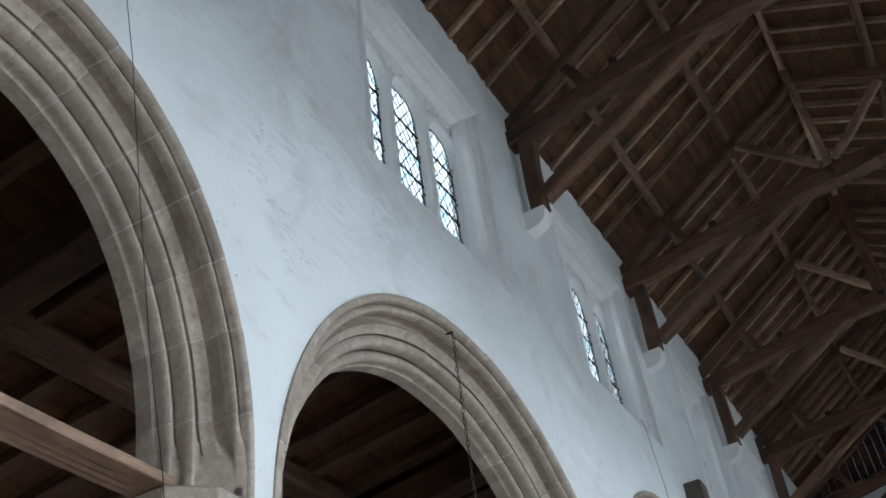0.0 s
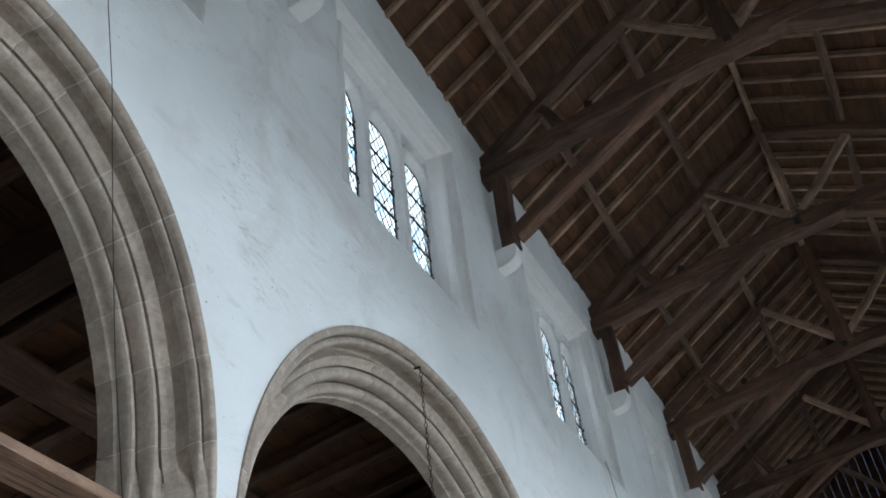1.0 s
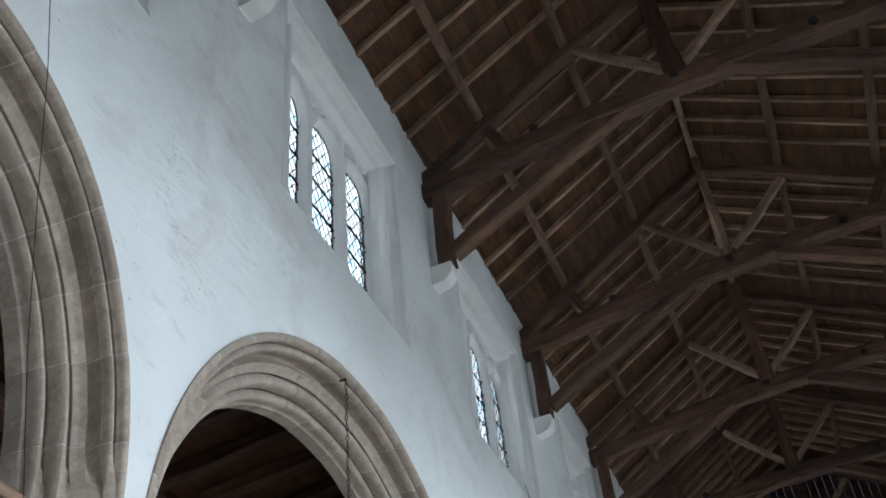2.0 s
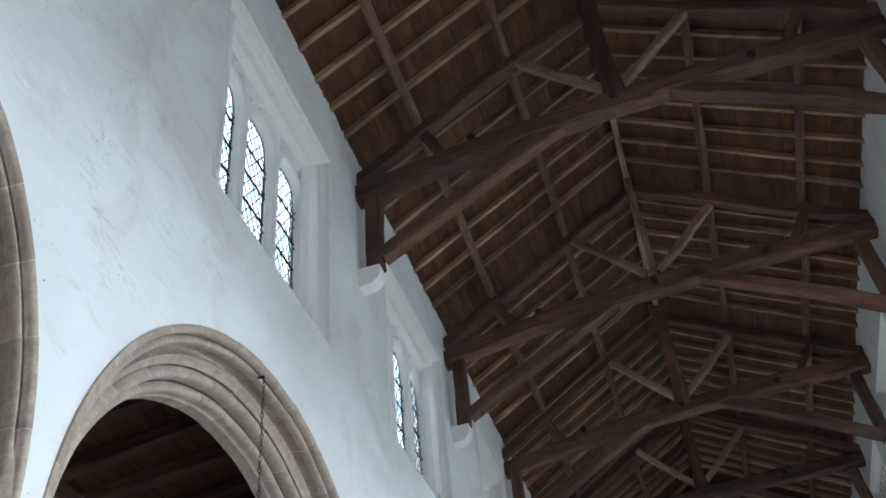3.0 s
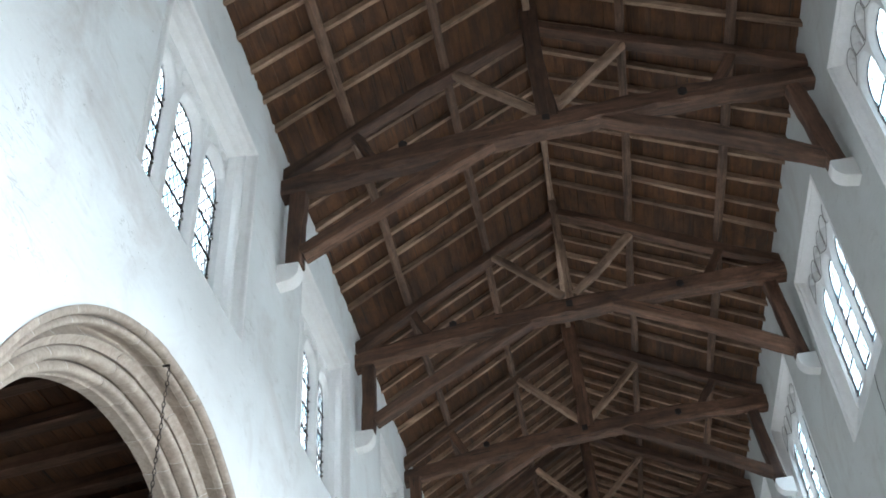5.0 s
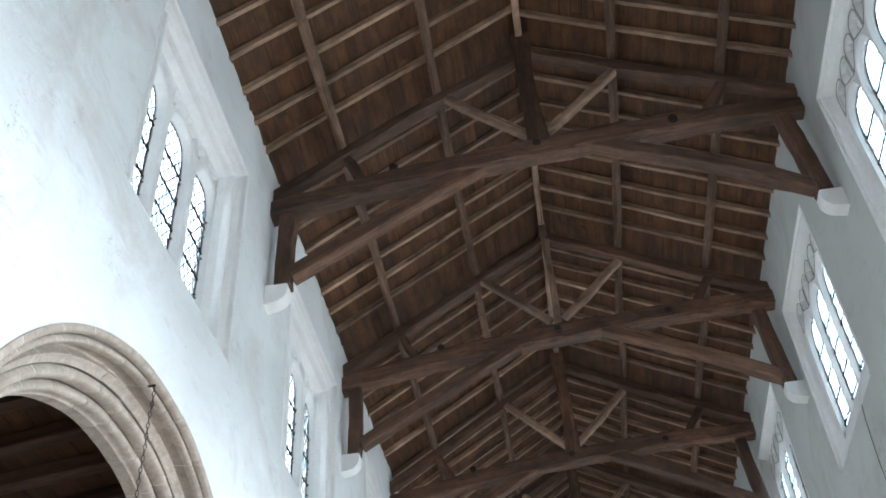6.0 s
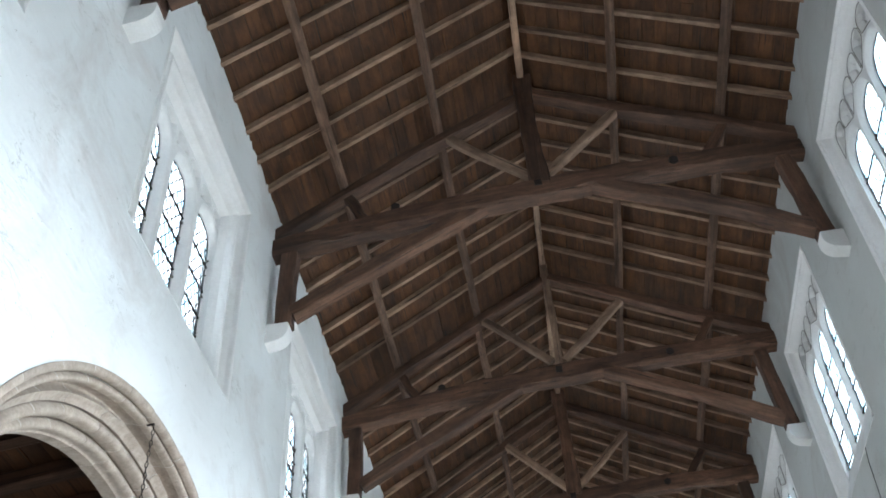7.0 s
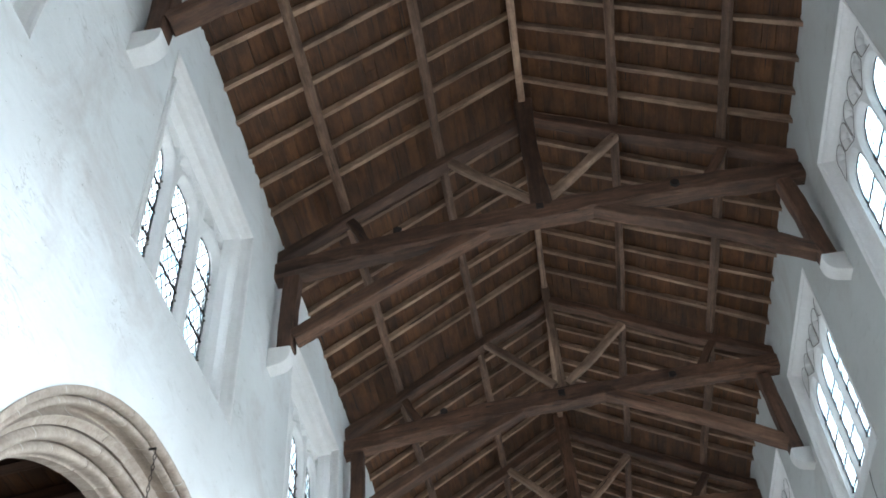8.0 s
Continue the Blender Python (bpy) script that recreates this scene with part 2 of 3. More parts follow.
# ---- setting ----
def ragged_top(z, y0, y1, seed):
    rnd = random.Random(seed)
    out, y = [], y0
    while y < y1:
        out.append((y, z + rnd.uniform(-0.02, 0.02) + 0.04 * noise.noise((y * 0.7, seed, 0))))
        y += rnd.uniform(0.05, 0.16)
        if rnd.random() < 0.25:
            out.append((y, z - rnd.uniform(0.02, 0.05)))
            y += 0.03
    return out


def arch_hole(cy, r, spring, rise):
    k = 0.985
    a = [(cy + k * r * math.cos(t), spring + k * rise * math.sin(t)) for t in np.linspace(0, math.pi, 41)]
    return [(cy + k * r, 0.02), *a, (cy - k * r, 0.02)]


def build_walls():
    top = ragged_top(9.72, Y_A, Y_B, 3)
    loops = [[(Y_A, 0), (Y_B, 0), (Y_B, 9.7)] + list(reversed(top))]
    loops += [arch_hole(*a) for a in ARCHES]
    loops += [rect(c - h, c + h, z - HIGH_N, z) for c, z, h in WIN_N]
    tagged(part_mesh("wall_north", slab("wall_north", loops, THICK), LIME), "white limewashed nave wall over a stone arcade", "wall", kind="structure")
    top = ragged_top(10.12, Y_A, Y_B, 8)
    loops = [[(Y_A, 0), (Y_B, 0), (Y_B, 10.1)] + list(reversed(top))]
    loops += [rect(c - h, c + h, SILL, z) for c, z, h in WIN_S]
    # unseen low openings, added to pass the south aisle lamps' light
    loops += [rect(a[0] - 1.35, a[0] + 1.35, 0.03, 3.75) for a in ARCHES]
    tagged(part_mesh("wall_south", slab("wall_south", loops, THICK), TONED_LIME, m=pose(W + THICK, 0, 0)), "pale grey nave wall with clerestory windows", "wall", kind="structure")
    for name, y, x0, x1 in (("wall_east", Y_B, -THICK, W + THICK), ("wall_west", Y_A - 0.4, -THICK, W + THICK)):
        bm = bmesh.new()
        sec = [(x0, 0), (x1, 0), (x1, 9.55), (CX, 9.6), (x0, 9.25)]
        f = [bm.verts.new((x, y, z)) for x, z in sec]
        g = [bm.verts.new((x, y + 0.4, z)) for x, z in sec]
        bm.faces.new(f), bm.faces.new(list(reversed(g)))
        for i in range(5):
            bm.faces.new((f[i], g[i], g[(i + 1) % 5], f[(i + 1) % 5]))
        tagged(part(name, bm, LIME), "white limewashed end wall below the added gable boards", "wall", kind="structure")
    tagged(part("floor", box_bm(-6.4, W + 4, Y_A - 0.4, Y_B + 0.4, -0.1, 0.0), PAVING), "worn grey paving stone church floor", "floor", kind="structure")
    tagged(part("ground", box_bm(-900, 900, -900, 900, -0.4, -0.12), PAVING), "open ground round the church", "ground", kind="structure")
    tagged(part("wall_aisle", box_bm(-6.4, -6.0, Y_A - 0.4, Y_B + 0.4, 0, 5.6), SHADE_STONE), "aisle outer wall, stone coloured dark to hold the shade", "wall", kind="structure")
    # unseen south aisle box, added to shape the low light on the north wall
    x = W + THICK
    aisle = [rect(Y_A, Y_B, 0, 4.4)] + [rect(a[0] - 1.1, a[0] + 1.1, 1.0, 3.5) for a in ARCHES]
    tagged(part_mesh("wall_aisle_south", slab("wall_aisle_south", aisle, 0.5), LIME, m=pose(x + 3.1, 0, 0)), "unseen white aisle wall, added with plain openings for the lamps", "wall", kind="structure")
    for y in (Y_A - 0.4, Y_B):
        tagged(part("wall_aisle_end", box_bm(x, x + 3.1, y, y + 0.4, 0, 4.4), LIME), "unseen white end wall, added to close the aisle", "wall", kind="structure")
    tagged(part("ceiling_aisle", box_bm(x - 0.02, x + 3.2, Y_A - 0.4, Y_B + 0.4, 4.4, 4.5), BOARD), "unseen dark ceiling, added to close the aisle", "ceiling", kind="structure")
    for y in (Y_A - 0.4, Y_B):
        tagged(part("wall_aisle_end", box_bm(-6.0, -THICK, y, y + 0.4, 0, 6.2), SHADE_STONE), "aisle end wall, stone coloured dark to hold the shade", "wall", kind="structure")


build_walls()

# ---- arcade ----
def band(w0, w1, bulge, n=7):
    """Part of the section between shares w0 and w1 of the splay, swelling out as a roll or in as a hollow."""
    out = []
    for i in range(n + 1):
        w, b = w0 + (w1 - w0) * i / n, bulge * math.sin(math.pi * i / n) ** 0.8
        out.append((1.98 - 0.32 * w - 0.55 * b, 0.015 - 0.221 * w + 0.6 * b))
    return out


# from the wall inwards: two rolls, a deep hollow, a flat fillet, two broad rolls
PROFILE = [(1.98, -0.04), *band(0.0, 0.14, 0.024), *band(0.142, 0.166, -0.045, 2), *band(0.168, 0.28, 0.028), *band(0.283, 0.42, -0.075), *band(0.425, 0.55, -0.008, 3),
           *band(0.553, 0.582, -0.06, 2), *band(0.584, 0.768, 0.045), *band(0.77, 0.798, -0.06, 2), *band(0.8, 0.965, 0.04), (1.668, -0.204), (1.66, -0.208)]
DEEP = 1.7


def arch_section(z, spring):
    """The moulded section as (share of the outer radius, depth); its hollows die into a plain splay at the springing."""
    w = max(0.0, min(1.0, (spring + 0.42 - z) / 0.28))
    w = w * w * (3 - 2 * w)
    out = []
    for r, x in PROFILE:
        line = 0.01 + (r - 1.93) / (1.93 - 1.665) * 0.2
        flat = max(x, min(0.03, line)) if r < 1.93 else x
        out.append((r, x + (flat - x) * w))
    return [(r / 1.98, x * DEEP if x < 0 else x) for r, x in out + [(1.662, -0.262), (1.98, -0.265)]]


def build_arch(cy, span, spring, rise, stones, seed):
    rnd = random.Random(seed)
    arch = empty("arcade_arch", "moulded pale stone arch with hollow and roll mouldings", "arch", "arches of the arcade")
    stilt = spring - CAP
    length = 1.5 * (span + rise) + 2 * stilt

    def at(u, r):
        """Across and up at share u of the way round, at share r of the outer radius."""
        d = u * length
        if d < stilt:
            return cy + r * span, CAP + d
        if d > length - stilt:
            return cy - r * span, CAP + length - d
        t = math.pi * (d - stilt) / (length - 2 * stilt)
        return cy + r * span * math.cos(t), spring + r * rise * math.sin(t)

    cuts = [0.0] + sorted(i / stones + rnd.uniform(-0.012, 0.012) for i in range(1, stones)) + [1.0]
    for a, b in zip(cuts, cuts[1:]):
        bm = bmesh.new()
        gap, rings, n = 0.0005, [], 5
        proud = rnd.uniform(-0.003, 0.003)
        for i in range(n + 1):
            u = a + gap + (b - a - 2 * gap) * i / n
            rings.append([bm.verts.new((x + proud, *at(u, r))) for r, x in arch_section(at(u, 0.92)[1], CAP)])
        for p, q in zip(rings, rings[1:]):
            for j in range(len(p) - 1):
                bm.faces.new((p[j], p[j + 1], q[j + 1], q[j]))
        for ring in (rings[0], rings[-1]):
            bm.faces.new(ring)
        part("voussoir", bm, STONE, arch, smooth=True).data.set_sharp_from_angle(angle=radians(38))
    for a in cuts[1:-1]:
        bm = bmesh.new()
        ends = [[bm.verts.new((x - 0.0025, *at(u, r + 0.001))) for r, x in arch_section(at(u, 0.92)[1], CAP)] for u in (a - 0.0007, a + 0.0007)]
        p, q = ends
        for j in range(len(p) - 1):
            bm.faces.new((p[j], p[j + 1], q[j + 1], q[j]))
        part("mortar_joint", bm, JOINT, arch, smooth=True)
    arch["kind"] = "structure"


def build_pier(y):
    pier = empty("arcade_pier", "pale stone arcade pier with a moulded capital", "pier", "piers of the arcade")
    pier.location = (-THICK / 2, y, 0)
    def ring(half_x, half_y, cut, z):
        pts = [(half_x, half_y - cut), (half_x - cut, half_y), (-half_x + cut, half_y), (-half_x, half_y - cut),
               (-half_x, -half_y + cut), (-half_x + cut, -half_y), (half_x - cut, -half_y), (half_x, -half_y + cut)]
        return [(a, b, z) for a, b in pts]
    def loft(levels):
        bm = bmesh.new()
        rings = [[bm.verts.new(c) for c in ring(*lv)] for lv in levels]
        for p, q in zip(rings, rings[1:]):
            for j in range(8):
                bm.faces.new((p[j], p[(j + 1) % 8], q[(j + 1) % 8], q[j]))
        bm.faces.new(rings[0]), bm.faces.new(rings[-1])
        return bm
    part("base", loft([(0.33, 0.5, 0.16, 0), (0.33, 0.5, 0.16, 0.3), (0.27, 0.44, 0.15, 0.42)]), STONE, pier)
    part("shaft", loft([(0.2, 0.40, 0.14, 0.42), (0.2, 0.40, 0.14, CAP - 0.36)]), STONE, pier)
    part("capital", loft([(hx, hy, c, CAP + z) for hx, hy, c, z in (
        (0.205, 0.41, 0.14, -0.375), (0.235, 0.44, 0.15, -0.335), (0.205, 0.41, 0.14, -0.285), (0.225, 0.43, 0.14, -0.225), (0.265, 0.46, 0.15, -0.155),
        (0.275, 0.47, 0.15, -0.125), (0.26, 0.455, 0.15, -0.115), (0.275, 0.47, 0.15, -0.095), (0.28, 0.475, 0.15, -0.015), (0.27, 0.465, 0.15, 0.0))]), STONE, pier)


for i, a in enumerate(ARCHES):
    build_arch(*a, 15, i + 5)
for y in PIERS:
    build_pier(y)

# ---- clerestory windows ----
SURROUND = [(0.0, -0.05), (0.0, 0.004), (0.01, 0.006), (0.018, -0.004), (0.022, -0.035), (0.045, -0.078), (0.075, -0.098), (0.1, -0.095), (0.112, -0.085), (0.116, -0.06),
            (0.124, -0.042), (0.138, -0.036), (0.152, -0.042), (0.16, -0.06), (0.163, -0.1), (0.18, -0.125), (0.20, -0.15)]
SURROUND_S = [(0.0, -0.03), (0.0, 0.004), (0.012, 0.012), (0.028, 0.012), (0.036, 0.0), (0.04, -0.014), (0.048, -0.016), (0.06, -0.014), (0.068, -0.02),
              (0.085, -0.048), (0.11, -0.075), (0.14, -0.094), (0.165, -0.1), (0.2, -0.102)]


def surround_bm(y0, y1, z0, z1, profile):
    """Moulding swept up one jamb, across the flat head and down the other."""
    bm = bmesh.new()
    rows = []
    for d, x in profile:
        d, x = d * (1.05 if profile is SURROUND_S else 1.3), x * (1.0 if profile is SURROUND_S else 1.3)
        pts = [(y0 + d, z0), (y0 + d, z1 - d), (y1 - d, z1 - d), (y1 - d, z0)]
        rows.append([bm.verts.new((x, y, z)) for y, z in pts])
    for p, q in zip(rows, rows[1:]):
        for j in range(3):
            bm.faces.new((p[j], p[j + 1], q[j + 1], q[j]))
    return bm


def light_loop(c, half, z0, spring, rise, bow=0.6, n=9):
    """Outline of one light with a two-centred, slightly round head."""
    out = [(c - half, z0), (c + half, z0)]
    for i in range(n + 1):
        t = i / n
        out.append((c + half * math.cos(t * math.pi / 2) ** bow, spring + rise * math.sin(t * math.pi / 2)))
    for i in range(n - 1, -1, -1):
        t = i / n
        out.append((c - half * math.cos(t * math.pi / 2) ** bow, spring + rise * math.sin(t * math.pi / 2)))
    return out


def inside(loop, y, z):
    hit = False
    for (ya, za), (yb, zb) in zip(loop, loop[1:] + loop[:1]):
        if (za > z) != (zb > z) and y < (yb - ya) * (z - za) / (zb - za) + ya:
            hit = not hit
    return hit


def strip(bm, a, b, x, w, d):
    """A thin lead or bar from a to b in the plane x."""
    a, b = Vector(a), Vector(b)
    n = Vector((-(b - a).y, (b - a).x)).normalized() * (w / 2)
    v = [bm.verts.new((xx, q.x, q.y)) for xx in (x - d / 2, x + d / 2) for q in (a + n, a - n, b - n, b + n)]
    for f in ((0, 1, 2, 3), (7, 6, 5, 4), (0, 4, 5, 1), (1, 5, 6, 2), (2, 6, 7, 3), (3, 7, 4, 0)):
        bm.faces.new([v[i] for i in f])


def clip(loop, a, b, n=60):
    """The stretches of a to b that lie inside the loop."""
    out, start, last = [], None, None
    for i in range(n + 1):
        q = (a[0] + (b[0] - a[0]) * i / n, a[1] + (b[1] - a[1]) * i / n)
        if inside(loop, *q):
            start = start or q
            last = q
        elif start:
            out.append((start, last))
            start = None
    if start:
        out.append((start, last))
    return [(p, q) for p, q in out if p != q]


def leaded_light(win, loop, c, half, z0, z1, x, pw, ph, rnd, came):
    """Diamond quarries of glass, each a little askew, in a net of leads, tied to iron bars."""
    net, panes = bmesh.new(), bmesh.new()
    span = z1 - z0
    slope = ph / pw
    k = -half - span / slope
    step = pw
    while k < half + span / slope:
        for s in (1, -1):
            a = (c + s * k, z0)
            b = (c + s * (k + span / slope), z1)
            for p, q in clip(loop, a, b):
                strip(net, p, q, x + 0.004, came, 0.006)
        k += step
    for p, q in zip(loop, loop[1:] + loop[:1]):
        strip(net, p, q, x + 0.004, 0.011, 0.01)
    part("leading", net, LEAD, win)
    rows = int(span / (ph / 2)) + 2
    for r in range(rows):
        zc = z0 + r * ph / 2
        for col in range(-4, 5):
            yc = c + (col + (r % 2) / 2) * pw
            quad = [(yc - pw / 2, zc), (yc, zc - ph / 2), (yc + pw / 2, zc), (yc, zc + ph / 2)]
            if not any(inside(loop, *q) for q in quad + [(yc, zc)]):
                continue
            ta, tb = rnd.uniform(-0.02, 0.02), rnd.uniform(-0.02, 0.02)
            fr, bk = [], []
            for y, z in quad:
                y = max(c - half, min(c + half, y))
                z = max(z0, min(z1, z))
                dx = (y - yc) * ta + (z - zc) * tb
                fr.append(panes.verts.new((x + dx, y, z)))
                bk.append(panes.verts.new((x + dx - 0.003, y, z)))
            panes.faces.new(fr), panes.faces.new(bk[::-1])
            for j in range(4):
                panes.faces.new((fr[j], bk[j], bk[(j + 1) % 4], fr[(j + 1) % 4]))
    g = part("quarries", panes, GLASS, win)
    g.visible_shadow = False
    z = z0 + 0.05
    while z < z1 - 0.12:
        bm = bmesh.new()
        strip(bm, (c - half - 0.03, z), (c + half + 0.03, z), x + 0.018, 0.016 if came > 0.005 else 0.008, 0.014)
        part("saddle_bar", bm, IRON, win)
        z += 0.30


def build_window(name, c, top, half_w, m, seed, pw, ph, inset=0.105, pierced=False, sill=SILL):
    rnd = random.Random(seed)
    win = empty(name, "three-light clerestory window with white stone tracery and leaded glass", "window", "clerestory windows", "structure")
    win.matrix_world = m
    y0, y1 = c - half_w, c + half_w
    part("surround", surround_bm(y0, y1, sill, top, SURROUND_S if pierced else SURROUND), WHITE, win)
    zi = top - (0.155 if pierced else 0.26)
    X, XG = (-0.1, -0.15) if pierced else (-0.195, -0.265)
    pitch = (2 * half_w - (0.34 if pierced else 0.32)) / 3
    spring, rise = zi - (0.64 if pierced else 0.54), 0.29
    bottom = sill + 0.40
    outer, inner = [], []
    bow = 0.72 if pierced else 0.64
    for i in (-1, 0, 1):
        lc = c + i * pitch
        outer.append(light_loop(lc, pitch / 2 - (0.012 if pierced else 0.035), bottom - 0.25, spring, rise + 0.065, bow))
        inner.append(light_loop(lc, pitch / 2 - inset, bottom, spring, rise, bow))
    panels = []
    for i in range(6):
        pc, ph2, top_z, low = c + (i - 2.5) * pitch / 2, pitch / 4 - (0.012 if pierced else 0.022), zi - 0.02, spring + (0.39 if pierced else 0.38)
        outside = 1 if i % 2 else -1
        arc = [(pc + ph2 * math.cos(t), top_z - 0.09 + 0.09 * math.sin(t)) for t in np.linspace(0, math.pi, 9)]
        foot = [(pc - ph2, low - (0.10 if outside < 0 else -0.03)), (pc + ph2, low - (0.10 if outside > 0 else -0.03))]
        panels.append(foot + arc)
    plate = slab("tracery", [rect(y0 + 0.04, y1 - 0.04, bottom - 0.3, zi + 0.02)] + outer + panels, 0.05)
    part_mesh("tracery", plate, WHITE, win, m=pose(X, 0, 0))
    for loop in panels:
        my, mz = sum(q[0] for q in loop) / len(loop), sum(q[1] for q in loop) / len(loop)
        fit = 0.7 if pierced else 0.62
        small = [(my + (y - my) * fit, mz + (z - mz) * fit) for y, z in loop]
        # foils: the sunk edge swings in and out
        small = [(my + (y - my) * (0.8 + 0.25 * (j % 2)), mz + (z - mz) * (0.8 + 0.25 * (j % 2))) for j, (y, z) in enumerate(small)]
        bm = bmesh.new()
        levels = [[bm.verts.new((x, p[0] + (q[0] - p[0]) * f, p[1] + (q[1] - p[1]) * f)) for p, q in zip(loop, small)] for x, f in
                  ((X, 0), (X - 0.012, 0.25), (X + (XG - X) * 0.55, 0.6), (XG + 0.005, 1.0), (XG - 0.02, 1.0))]
        for p, q in zip(levels, levels[1:]):
            for j in range(len(p)):
                k = (j + 1) % len(p)
                bm.faces.new((p[j], p[k], q[k], q[j]))
        bm.faces.new(levels[-1])
        part("tracery_panel", bm, WHITE, win)
        if pierced:
            # thin dark strips draw the shadowed arris round each panel
            bm = bmesh.new()
            for p, q in zip(loop, loop[1:] + loop[:1]):
                strip(bm, p, q, X + 0.001, 0.007, 0.004)
            part("grimed_arris", bm, MORTAR_SHADE, win)
            # dark beads stand in for the shade inside small drilled eyes
            for dy in (-0.3, 0.25):
                bm = bmesh.new()
                bmesh.ops.create_icosphere(bm, subdivisions=1, radius=0.014)
                part("drilled_eye", bm, MORTAR_SHADE, win, m=pose(XG + 0.004, my + dy * (loop[1][0] - loop[0][0]), mz + 0.05))
    back = slab("tracery_back", [rect(y0 + 0.1, y1 - 0.1, bottom - 0.1, spring + rise + 0.02)] + inner, 0.025)
    part_mesh("tracery_back", back, WHITE, win, m=pose(XG, 0, 0))
    for i, (o, n) in enumerate(zip(outer, inner)):
        bm = bmesh.new()
        levels = [[bm.verts.new((x, a[0] + (b[0] - a[0]) * f, a[1] + (b[1] - a[1]) * f)) for a, b in zip(o, n)] for x, f in
                  ((X, 0), (X - 0.01, 0.3), (X + (XG - X) * 0.55, 0.62), (XG + 0.005, 1.0), (XG - 0.022, 1.0))]
        for p, q in zip(levels, levels[1:]):
            for j in range(len(p)):
                k = (j + 1) % len(p)
                bm.faces.new((p[j], p[k], q[k], q[j]))
        part("light_splay", bm, WHITE, win)
        lc = c + (i - 1) * pitch
        leaded_light(win, n, lc, pitch / 2 - inset, bottom, spring + rise, XG - 0.02, pw, ph, rnd, 0.0038 if pierced else 0.0095)
        # crumbs of old mortar along the glass
        for _ in range(5):
            bm = bmesh.new()
            bmesh.ops.create_icosphere(bm, subdivisions=1, radius=rnd.uniform(0.008, 0.018))
            part("mortar_lump", bm, MORTAR_SHADE, win, m=pose(XG + 0.0, lc + pitch / 2 - inset - 0.005, rnd.uniform(bottom + 0.1, spring)))
    bm = bmesh.new()
    sec = [(0.004, sill - 0.01), (-0.01, sill + 0.01), (XG, bottom), (XG - 0.3, bottom + 0.02), (XG - 0.3, sill - 0.02), (-0.02, sill - 0.02)]
    a = [bm.verts.new((x, y0, z)) for x, z in sec]
    b = [bm.verts.new((x, y1, z)) for x, z in sec]
    for i in range(6):
        bm.faces.new((a[i], a[(i + 1) % 6], b[(i + 1) % 6], b[i]))
    bm.faces.new(a), bm.faces.new(b[::-1])
    part("sill", bm, LIME, win)


FLIP = pose(W, 0, 0, 0, 0, 180)
for i, (c, z, h) in enumerate(WIN_N):
    build_window("window_north_%d" % (i + 1), c, z, h, Matrix(), i + 20, 0.112, 0.165, 0.085, sill=z - HIGH_N)
    window_light((-0.42, c, 7.75), (1, c, 7.75), 2 * h - 0.03, 2.16, N_WATTS, (0.9, 0.96, 1.0))
for i, (c, z, h) in enumerate(WIN_S):
    build_window("window_south_%d" % (i + 1), -c, z, h, FLIP, i + 40, 0.13, 0.19, 0.034, True)
    window_light((W + 0.24, c, 8.1), (W - 1, c, 8.1), 2 * h - 0.03, 2.2, S_WATTS * S_SHARE[i])
# added lamps in the unseen south aisle brighten the north wall from below
for i, (c, *_) in enumerate(ARCHES):
    window_light((W + THICK + 2.85, c, 2.25), (W - 0.6, c, -2.0), 2.15, 2.45, A_WATTS * A_SHARE[i])

# ---- roof ----
SLOPE = {-1: 0.638, 1: 0.543}   # the old roof has settled: the two slopes differ
RIDGE = 11.56


def roof_z(x, up=0.0):
    """Height of the rafters' middle line, plus up."""
    return RIDGE + up - (SLOPE[-1] * (CX - x) if x <= CX else SLOPE[1] * (x - CX))


